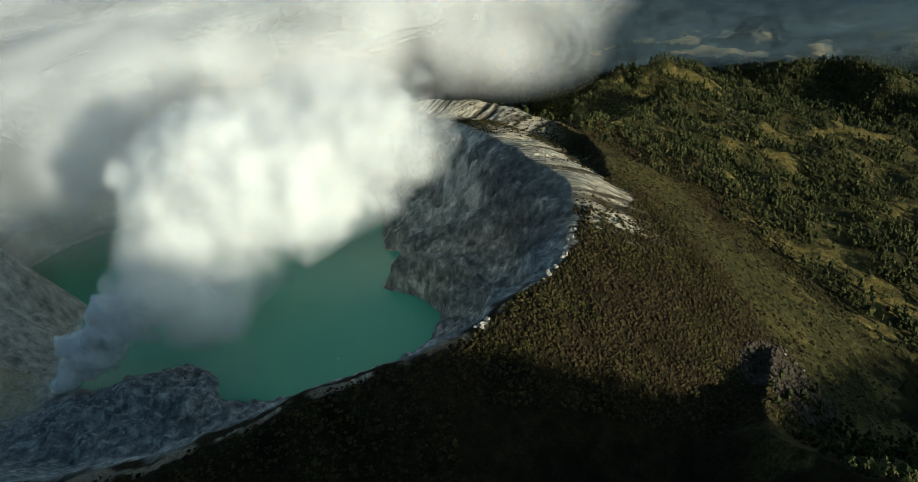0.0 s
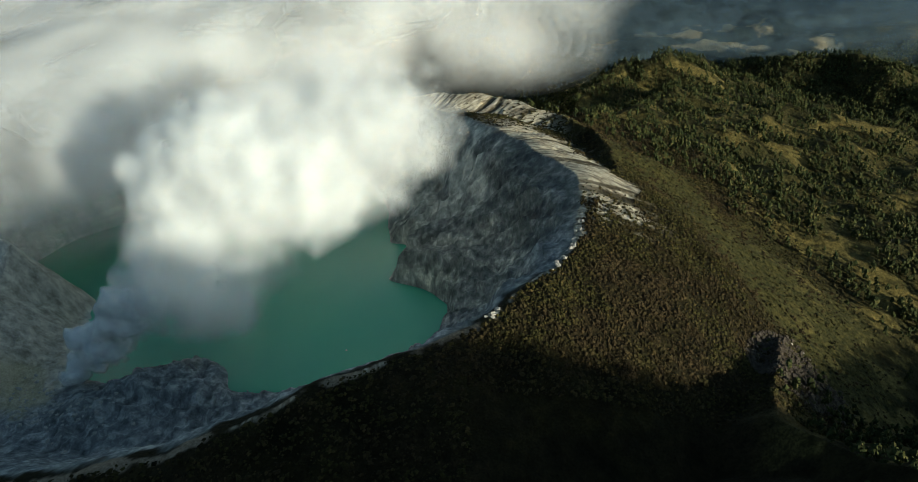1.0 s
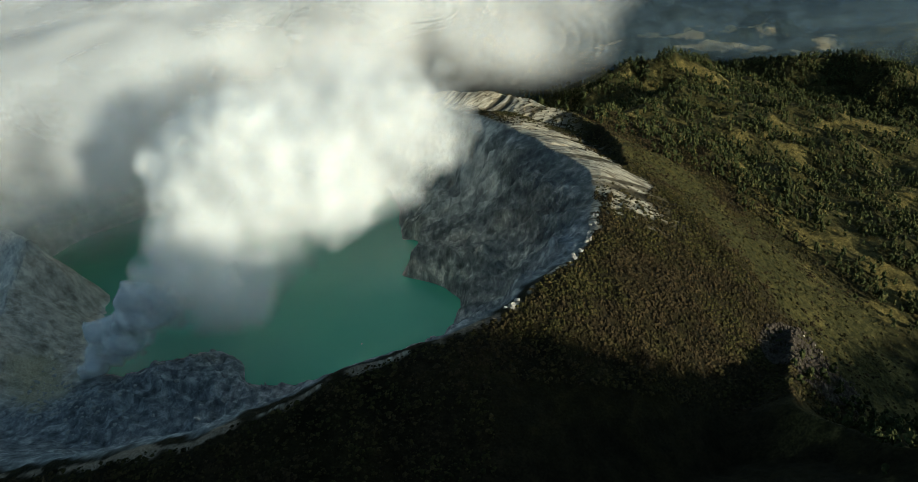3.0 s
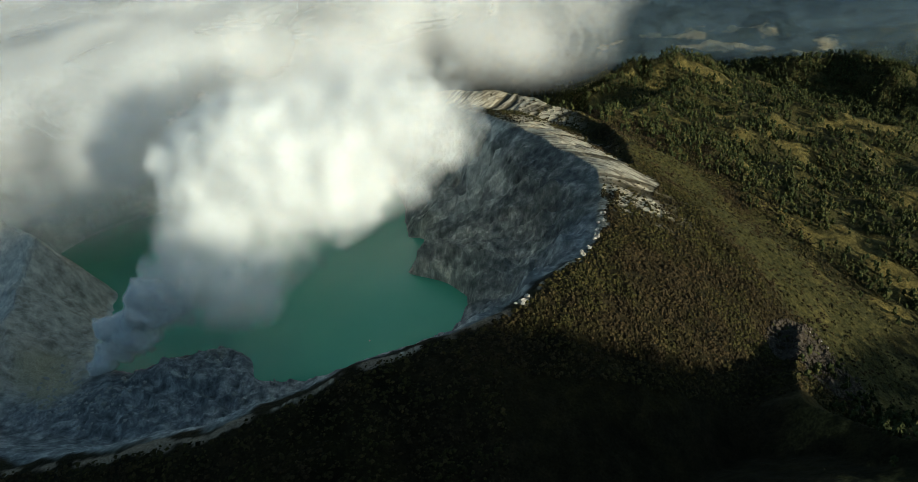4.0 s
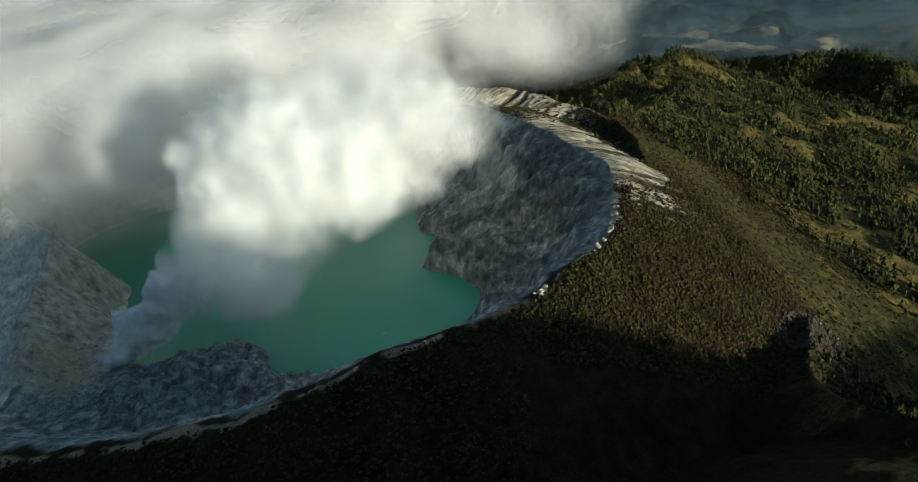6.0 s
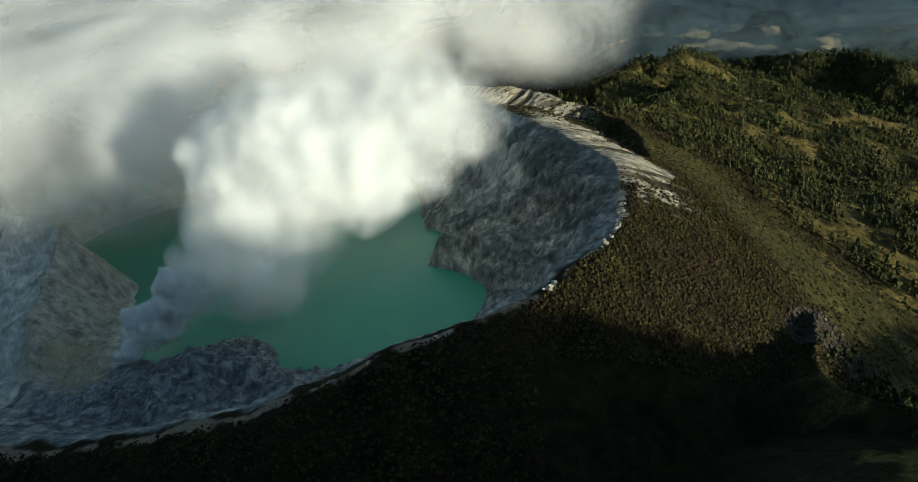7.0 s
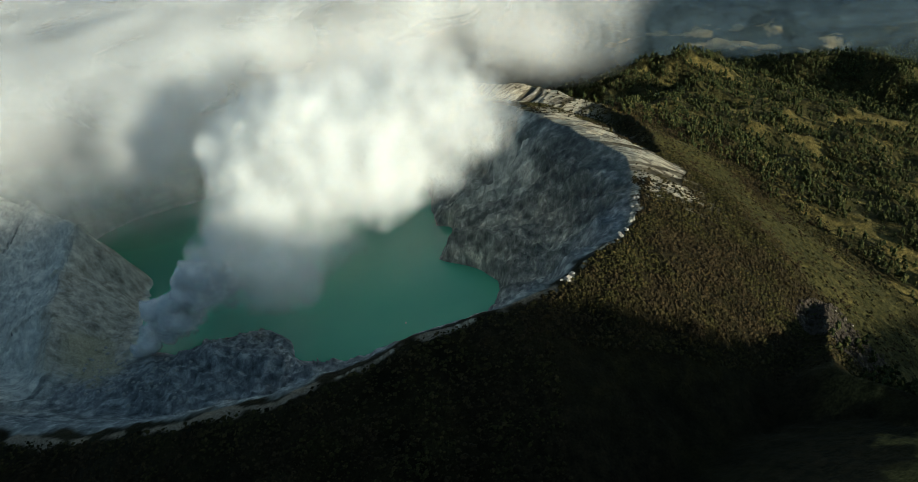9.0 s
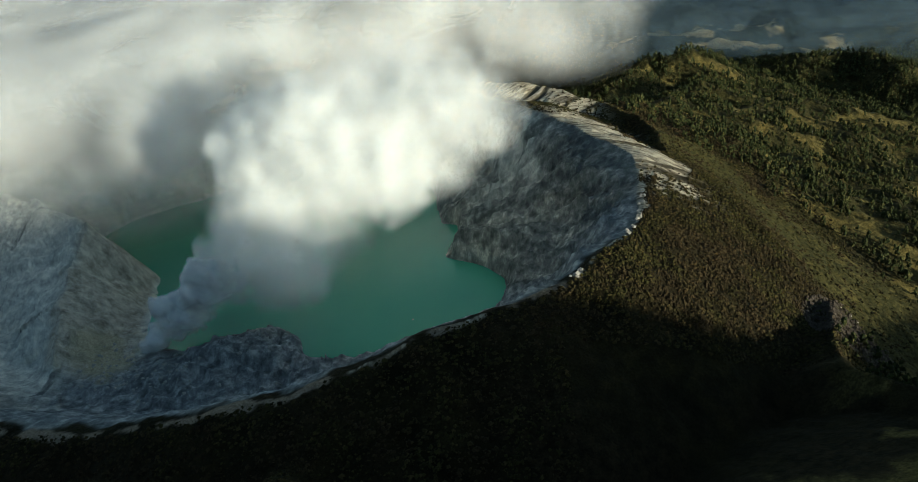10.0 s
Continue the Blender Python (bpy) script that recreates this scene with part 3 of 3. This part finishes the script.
STEAM = [  # the great head, the thin column under it, the arm drawn out to the rim
    (-383, 744, 260, 67, 1.0, 1.6), (-442, 740, 258, 42, 0.9, 2.2), (-362, 745, 288, 44, 0.9, 2.2), (-402, 744, 282, 34, 0.8, 2.2), (-302, 745, 238, 56, 0.8, 1.2), (-430, 742, 236, 44, 0.7, 1.2), (-325, 744, 232, 46, 0.5, 1.0),
    (-440, 708, 202, 38, 0.42, 1.0), (-394, 710, 204, 36, 0.32, 1.0), (-342, 712, 198, 32, 0.34, 1.0), (-464, 692, 162, 40, 0.85, 1.3), (-474, 682, 130, 36, 1.0, 1.5), (-425, 682, 140, 42, 0.70, 1.1),
    (-380, 684, 140, 36, 0.32, 1.0), (-412, 680, 112, 36, 0.50, 1.1), (-446, 678, 88, 28, 0.55, 1.1), (-336, 686, 128, 30, 0.16, 1.0), (-396, 680, 92, 26, 0.20, 1.0), (-502, 674, 126, 26, 0.6, 1.3),
    (-257, 800, 222, 58, 0.50, 1.0), (-187, 800, 230, 52, 0.34, 1.0), (-128, 810, 234, 40, 0.20, 1.0), (-248, 820, 276, 56, 0.45, 1.0), (-176, 830, 270, 52, 0.32, 1.0), (-250, 740, 204, 38, 0.28, 1.0), (-296, 722, 204, 32, 0.28, 1.0)]
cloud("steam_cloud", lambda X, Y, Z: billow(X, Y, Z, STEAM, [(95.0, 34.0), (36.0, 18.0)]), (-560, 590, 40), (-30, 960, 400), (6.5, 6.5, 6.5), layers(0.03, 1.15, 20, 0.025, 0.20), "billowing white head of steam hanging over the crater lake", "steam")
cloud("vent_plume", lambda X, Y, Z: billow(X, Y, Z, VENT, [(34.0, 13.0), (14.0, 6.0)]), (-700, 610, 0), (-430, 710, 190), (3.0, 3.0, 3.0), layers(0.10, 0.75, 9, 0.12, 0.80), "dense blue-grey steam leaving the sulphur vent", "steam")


def mist_field(X, Y, Z):
    n = fbm(X, Y, Z * 1.4, 180.0, 3)
    a = np.exp(-(((X + 930) / 290) ** 2 + ((Y - 1110) / 150) ** 2 + ((Z - 130) / 75) ** 2))
    b = np.exp(-(((X + 430) / 130) ** 2 + ((Y - 900) / 130) ** 2 + ((Z - 110) / 50) ** 2))
    return (0.95 * a + 0.10 * b) * (1 + 0.7 * n)


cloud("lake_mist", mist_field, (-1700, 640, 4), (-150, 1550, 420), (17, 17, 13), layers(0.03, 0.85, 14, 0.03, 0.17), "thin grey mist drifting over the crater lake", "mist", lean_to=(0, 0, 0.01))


def deck_field(X, Y, Z):
    n = fbm(X, Y, Z * 1.6, 420.0, 4, 0.5)
    edge = smooth(300, -560, X - 0.42 * (Y - 1300) + 150 * fbm(X, Y, 50.0, 260.0, 3))
    near = smooth(1010, 1380, Y + 0.22 * (X + 300) - 190 * smooth(-380, -150, X) + 300 * smooth(-480, -700, X) + 150 * fbm(X, Y, 70.0, 260.0, 3))
    height = 225 - 60 * smooth(-250, 150, X) * smooth(1900, 1500, Y) + 30 * smooth(-450, -900, X) * smooth(1700, 1200, Y) + 18 * fbm(X, Y, 90.0, 600.0, 2) + 0.035 * (Y - 1200) - 0.025 * (X + 300)
    lift = np.clip(1 - (np.abs(Z - height) / 100) ** 2, 0, 1)
    gap = 1 - 0.8 * np.exp(-((Y - 1440 - 0.16 * (X + 850) + 60 * fbm(X, Y, 5.0, 300.0, 2)) / 50) ** 2) * smooth(-400, -700, X)
    return edge * near * gap * lift * (1.1 + 0.6 * n)


# strong sun-side bend of the normals, so the flat deck tops look lit
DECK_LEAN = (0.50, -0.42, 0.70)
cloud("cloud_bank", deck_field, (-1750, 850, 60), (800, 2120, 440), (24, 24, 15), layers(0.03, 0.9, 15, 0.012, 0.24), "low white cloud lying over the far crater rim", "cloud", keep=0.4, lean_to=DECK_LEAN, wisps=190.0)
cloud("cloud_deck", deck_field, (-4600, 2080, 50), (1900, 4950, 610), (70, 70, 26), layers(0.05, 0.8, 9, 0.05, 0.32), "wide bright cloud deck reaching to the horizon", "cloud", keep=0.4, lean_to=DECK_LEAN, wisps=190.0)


def haze_field(X, Y, Z):
    n = fbm(X, Y, Z * 2.0, 500.0, 3)
    body = smooth(1950, 3000, Y + 0.25 * X) * np.clip(1 - (np.abs(Z + 190) / 170) ** 2, 0, 1) * smooth(-300, 300, X)
    return body * (1.0 + 0.6 * n)


cloud("valley_haze", haze_field, (-400, 1850, -380), (3600, 4900, 0), (90, 90, 34), layers(0.1, 0.8, 5, 0.06, 0.09), "thin blue haze over the distant lowland", "haze", (0.25, 0.36, 0.45))

# ---- plants ----
OCT_V = np.array([(1, 0, 0), (-1, 0, 0), (0, 1, 0), (0, -1, 0), (0, 0, 1), (0, 0, -1)], float)
OCT_F = np.array([(0, 2, 4), (2, 1, 4), (1, 3, 4), (3, 0, 4), (2, 0, 5), (1, 2, 5), (3, 1, 5), (0, 3, 5)])


def clumps(centres, sizes, rnd):
    """Ragged tufts: one small irregular body at each centre."""
    n = len(centres)
    v = OCT_V[None] * (0.65 + 0.7 * rnd.random((n, 6, 1)))
    ang = rnd.random(n) * 6.3
    c, sn = np.cos(ang)[:, None], np.sin(ang)[:, None]
    v = np.stack([v[..., 0] * c - v[..., 1] * sn, v[..., 0] * sn + v[..., 1] * c, v[..., 2]], -1)
    v = v * np.asarray(sizes)[:, None, :] + np.asarray(centres)[:, None, :]
    f = OCT_F[None] + 6 * np.arange(n)[:, None, None]
    return v.reshape(-1, 3), f.reshape(-1, 3)


def crown_shape(rnd, height, tufts):
    """Centres and sizes of the tufts of a slender, uneven mountain she-oak."""
    t = rnd.random(tufts) ** 0.8
    z = height * (0.22 + 0.76 * t)
    reach = height * 0.23 * (1.15 - t) ** 0.6 * (0.35 + 0.65 * rnd.random(tufts))
    ang = rnd.random(tufts) * 6.28
    c = np.stack([reach * np.cos(ang), reach * np.sin(ang), z], -1)
    s = height * (0.05 + 0.05 * rnd.random((tufts, 1))) * np.array([[1.1, 1.1, 1.35]])
    return c, s


def trunk_mesh(height, rnd):
    ring_n, rows = 5, 4
    v, f = [], []
    for k in range(rows):
        z, r = height * 0.9 * k / (rows - 1), height * 0.016 * (1.15 - k / rows)
        ox, oy = (rnd.random(2) - 0.5) * 0.03 * height * (k > 0)
        v += [(ox + r * math.cos(6.283 * j / ring_n), oy + r * math.sin(6.283 * j / ring_n), z - 0.5 * (k == 0)) for j in range(ring_n)]
    for k in range(rows - 1):
        for j in range(ring_n):
            a, b = k * ring_n + j, k * ring_n + (j + 1) % ring_n
            f.append((a, b, b + ring_n, a + ring_n))
    return v, f


MAT_TREE = leaf_material("she_oak_leaves", (0.018, 0.026, 0.010), (0.060, 0.067, 0.022), (0.105, 0.094, 0.034))
MAT_BUSH = leaf_material("scrub_leaves", (0.014, 0.013, 0.005), (0.060, 0.053, 0.016), (0.090, 0.066, 0.025), (0.062, 0.043, 0.021))
MAT_GREY = leaf_material("dry_twigs", (0.045, 0.036, 0.028), (0.085, 0.068, 0.052), (0.06, 0.06, 0.022))
MAT_BARK = leaf_material("bark", (0.05, 0.04, 0.03), (0.10, 0.085, 0.065), (0.13, 0.11, 0.09))
MAT_DEAD = leaf_material("bleached_wood", (0.30, 0.27, 0.23), (0.42, 0.38, 0.32), (0.5, 0.46, 0.4))

prnd = np.random.default_rng(21)
tx, ty = prnd.uniform(40, 1350, 95000), prnd.uniform(285, 2150, 95000)
tz, tm = land(tx, ty)
forest = tm["out"] * smooth(tm["hi"] - 45, tm["hi"] + 45, tm["d"] + 110 * fbm(tx, ty, 2.0, 140.0, 3)) * (1 - 0.9 * tm["meadow"])
gr = smooth(0.05, 0.25, fbm(tx, ty, 11.0, 85.0, 5, 0.65))
# extra trees on the DARK ridge stand in for the shade on its face
deep = smooth(0, 60, crest(tx, ty, DARK, 0.35, 0.35) - tz + 90)
forest = forest * (1 - 0.75 * gr * (1 - deep)) * (1 + 0.8 * deep) * (0.45 + 0.9 * smooth(-0.15, 0.2, fbm(tx, ty, 5.0, 60.0, 2)))
forest = np.maximum(forest, 0.75 * smooth(205, 240, tx) * smooth(500, 450, ty) * smooth(900, 600, tx))
keep = (prnd.random(95000) < 0.19 * forest) & (tz > -420)
tx, ty, tz = tx[keep], ty[keep], tz[keep]
near_t = (tx < 620) & (ty < 900)
near_i = np.flatnonzero(near_t)[:240]
rest = np.setdiff1d(np.arange(len(tx)), near_i)

tree_kinds = []
for k in range(5):
    krnd = np.random.default_rng(40 + k)
    root = tagged(new("she_oak_tree"), "slender dark green she-oak tree on the forested slope", "tree", "she-oak trees of the outer slope")
    hgt = 13.0 + 1.4 * k
    mesh_object("trunk", *trunk_mesh(hgt, krnd), MAT_BARK, root)
    mesh_object("crown", *clumps(*crown_shape(krnd, hgt, 46), krnd), MAT_TREE, root, soft=False)
    tree_kinds.append(root)
for k, i in enumerate(near_i):
    m = pose(tx[i], ty[i], tz[i], 0, 0, prnd.uniform(0, 360)) @ Matrix.Scale(prnd.uniform(0.6, 1.25), 4)
    if k < 5:
        tree_kinds[k].matrix_basis = m
    else:
        ob = copy_thing(tree_kinds[k % 5], m)
        ob.matrix_basis = m

cs, ss = [], []
for i in rest:
    hgt = prnd.uniform(9, 19)
    c, s_ = crown_shape(prnd, hgt, 8)
    cs.append(c + (tx[i], ty[i], tz[i]))
    ss.append(s_ * 1.7)
wood = mesh_object("distant_forest", *clumps(np.concatenate(cs), np.concatenate(ss), prnd), MAT_TREE, soft=False)
tagged(wood, "dense dark green mountain forest over the hills", "forest", kind="stuff")

# scrub: low rounded bushes all over the upper slope
bx = np.concatenate([prnd.uniform(-70, 430, 100000), prnd.uniform(-760, -70, 36000)])
by = np.concatenate([prnd.uniform(400, 1180, 100000), prnd.uniform(235, 620, 36000)])
bz, bm = land(bx, by)
seen = bm["out"] * smooth(1, 8, bm["d"]) * smooth(380, 280, bm["d"]) * (1 - 0.85 * bm["meadow"])
ang_b = bm["side"]
bare = smooth(98, 62, bm["d"] + 45 * fbm(bx, by, 4.0, 40.0, 4)) * smooth(-24, -14, ang_b) * smooth(30, 8, ang_b)
bare = np.maximum(bare, smooth(14, 2, np.abs(crest(bx, by, OUTER, 0.75, 0.62) - bz)) * smooth(110, 40, bx))
keep = prnd.random(len(bx)) < 0.70 * seen * (1 - bare) * (0.6 + 0.6 * smooth(-0.2, 0.2, fbm(bx, by, 9.0, 30.0, 2)))
bx, by, bz = bx[keep], by[keep], bz[keep]
grey = np.hypot(bx - 258, by - 492) < 55
sz = 0.75 + 1.9 * prnd.random((len(bx), 1)) ** 1.8 * np.array([[1.15, 1.15, 0.8]])


def scrub(name, pick, mat, label, scale=1.0):
    c = np.stack([bx, by, bz], -1)[pick]
    s_ = sz[pick] * scale
    c = np.concatenate([c + (0, 0, 0.4), c + prnd.normal(size=c.shape) * (1.1, 1.1, 0.2) + (0, 0, 0.3)])
    s_ = np.concatenate([s_, s_ * 0.7])
    tagged(mesh_object(name, *clumps(c, s_, prnd), mat, soft=False), label, "scrub", kind="stuff")


scrub("mountain_scrub", ~grey, MAT_BUSH, "low olive-brown scrub covering the outer slope")
scrub("dry_scrub", grey, MAT_GREY, "grey leafless scrub on the rocky knoll", 1.4)


# ---- crater floor ----
MAT_LAVA = leaf_material("lava_rock", (0.16, 0.165, 0.165), (0.32, 0.325, 0.32), (0.46, 0.45, 0.40))


def boulder_mesh(seed):
    bm_ = bmesh.new()
    bmesh.ops.create_icosphere(bm_, subdivisions=2, radius=1.0)
    for v in bm_.verts:
        p = v.co * 1.3 + Vector((seed * 7.1, seed * 3.3, 0))
        v.co *= 0.8 + 0.55 * noise.noise(p) + 0.2 * noise.noise(p * 2.7)
        v.co.z *= 0.75
    me = bpy.data.meshes.new("boulder")
    bm_.to_mesh(me)
    bm_.free()
    me.materials.append(MAT_LAVA)
    return me


stone_kinds = []
for k in range(3):
    me = boulder_mesh(20 + k)
    me.name = "stone"
    me.materials.clear()
    me.materials.append(MAT_DEAD)
    stone_kinds.append(me)
boulder_kinds = [boulder_mesh(k) for k in range(6)]
for k in range(170):
    t = prnd.random()
    px_, py_ = -735 + 190 * t + prnd.normal() * 26, 640 - 75 * t + prnd.normal() * 26
    h, mm = land(px_, py_)
    if h < 1:
        continue
    ob = new("boulder", boulder_kinds[k % 6])
    r_ = float(prnd.choice([1.2, 1.6, 2.2, 3.2])) * prnd.uniform(0.8, 1.3)
    ob.matrix_world = pose(px_, py_, float(h) + 0.25 * r_, prnd.uniform(0, 40), prnd.uniform(0, 40), prnd.uniform(0, 360)) @ Matrix.Scale(r_, 4)
    tagged(ob, "rough grey lava boulder on the crater floor", "boulder", "boulders of the crater floor")

buoy = new("buoy", None)
tagged(buoy, "small pale float on the green crater lake", "buoy")
buoy.location = (-262, 665, 0)
bm_ = bmesh.new()
bmesh.ops.create_cone(bm_, cap_ends=True, segments=10, radius1=1.6, radius2=1.2, depth=1.2)
me = bpy.data.meshes.new("float")
bm_.to_mesh(me)
bm_.free()
me.materials.append(MAT_DEAD)
part_ = new("float", me)
part_.parent = buoy
part_.location = (0, 0, 0.3)


# jagged spires of lava at the water's edge
def spire_mesh(seed):
    srnd = np.random.default_rng(seed)
    v, f = [], []
    rows, seg = 7, 7
    for k in range(rows):
        t = k / (rows - 1)
        rad = (1 - t) ** 0.8 * 1.0 + 0.06
        ox, oy = 0.25 * math.sin(3 * t + seed), 0.2 * math.cos(4 * t + seed)
        for j in range(seg):
            a = 6.283 * j / seg
            q = rad * srnd.uniform(0.55, 1.25)
            v.append((ox + q * math.cos(a), oy + q * math.sin(a), t * 3.0 - 0.4))
    for k in range(rows - 1):
        for j in range(seg):
            a, b = k * seg + j, k * seg + (j + 1) % seg
            f.append((a, b, b + seg, a + seg))
    return v, f


for k, (px_, py_, hgt) in enumerate([(-476, 655, 3.6), (-470, 651, 2.4), (-466, 644, 2.9), (-437, 611, 3.0), (-431, 606, 2.2), (-455, 632, 1.8), (-482, 657, 2.0), (-380, 590, 3.4), (-372, 585, 2.6)]):
    ob = mesh_object("lava_spire", *spire_mesh(k), MAT_LAVA, soft=False)
    ob.matrix_world = pose(px_, py_, max(float(land(px_, py_)[0]), 0.0), 0, 0, 40 * k) @ Matrix.Diagonal((hgt * 0.9, hgt * 0.9, hgt, 1))
    tagged(ob, "jagged dark lava spire at the edge of the lake", "rock", "lava spires by the water")

# pale stones along the top of the dry knoll
for k in range(12):
    t = prnd.random()
    px_, py_ = 258 + 34 * t + prnd.normal() * 4, 540 - 22 * t + prnd.normal() * 4
    ob = new("stone", stone_kinds[k % 3])
    r_ = prnd.uniform(0.7, 1.7)
    ob.matrix_world = pose(px_, py_, float(land(px_, py_)[0]) + 0.3 * r_, prnd.uniform(0, 60), prnd.uniform(0, 60), prnd.uniform(0, 360)) @ Matrix.Scale(r_, 4)
    tagged(ob, "pale weathered stone on the knoll top", "stone", "stones of the knoll")

# pale outcrops on the lip of the rim
for k in range(34):
    deg = prnd.normal(-46.5, 0.45) if k < 9 else prnd.uniform(-37, -23)
    far_out = float(rim_r(deg)) + prnd.uniform(-2, 5)
    px_, py_ = CX + far_out * math.cos(radians(deg)), CY + far_out * math.sin(radians(deg))
    ob = new("stone", stone_kinds[k % 3])
    r_ = prnd.uniform(1.3, 3.2)
    ob.matrix_world = pose(px_, py_, float(land(px_, py_)[0]) + 0.35 * r_, prnd.uniform(0, 50), prnd.uniform(0, 50), prnd.uniform(0, 360)) @ Matrix.Scale(r_, 4)
    tagged(ob, "pale cream rock outcrop on the lip of the crater", "stone", "outcrops of the rim")

# dead trees among the she-oaks, and shrubs standing alone on the bare ash
def dead_tree(seed):
    srnd = np.random.default_rng(seed)
    root = tagged(new("dead_tree"), "bleached leafless tree standing in the forest", "tree", "dead trees of the slope")
    mesh_object("trunk", *trunk_mesh(15.0, srnd), MAT_DEAD, root)
    for k in range(5):
        v, f = trunk_mesh(5.0 - 0.5 * k, srnd)
        limb = mesh_object("branch", v, f, MAT_DEAD, root)
        limb.matrix_basis = pose(0, 0, 6.0 + 1.6 * k, srnd.uniform(40, 65), 0, srnd.uniform(0, 360))
    return root


for k, (px_, py_) in enumerate([(640, 1000), (330, 1105), (120, 1165), (140, 1180), (420, 860), (560, 1240), (700, 1180)]):
    ob = dead_tree(80 + k)
    ob.matrix_basis = pose(px_, py_, float(land(px_, py_)[0]), 0, 0, 60 * k)


def shrub(seed, size):
    srnd = np.random.default_rng(seed)
    root = tagged(new("shrub"), "round dark green shrub on the pale ash slope", "shrub", "shrubs on the bare ash")
    c = srnd.normal(size=(26, 3)) * (0.45, 0.45, 0.28) * size + (0, 0, 0.5 * size)
    mesh_object("foliage", *clumps(c, np.full((26, 3), 0.3 * size) * (0.7 + 0.6 * srnd.random((26, 1))), srnd), MAT_BUSH, root, soft=False)
    v, f = trunk_mesh(0.7 * size, srnd)
    mesh_object("stem", v, f, MAT_BARK, root)
    return root


for k in range(9):
    px_, py_ = 84 + prnd.normal() * 7, 704 + prnd.normal() * 7
    ob = shrub(200 + k, prnd.uniform(2.2, 4.2))
    ob.location = (px_, py_, float(land(px_, py_)[0]))
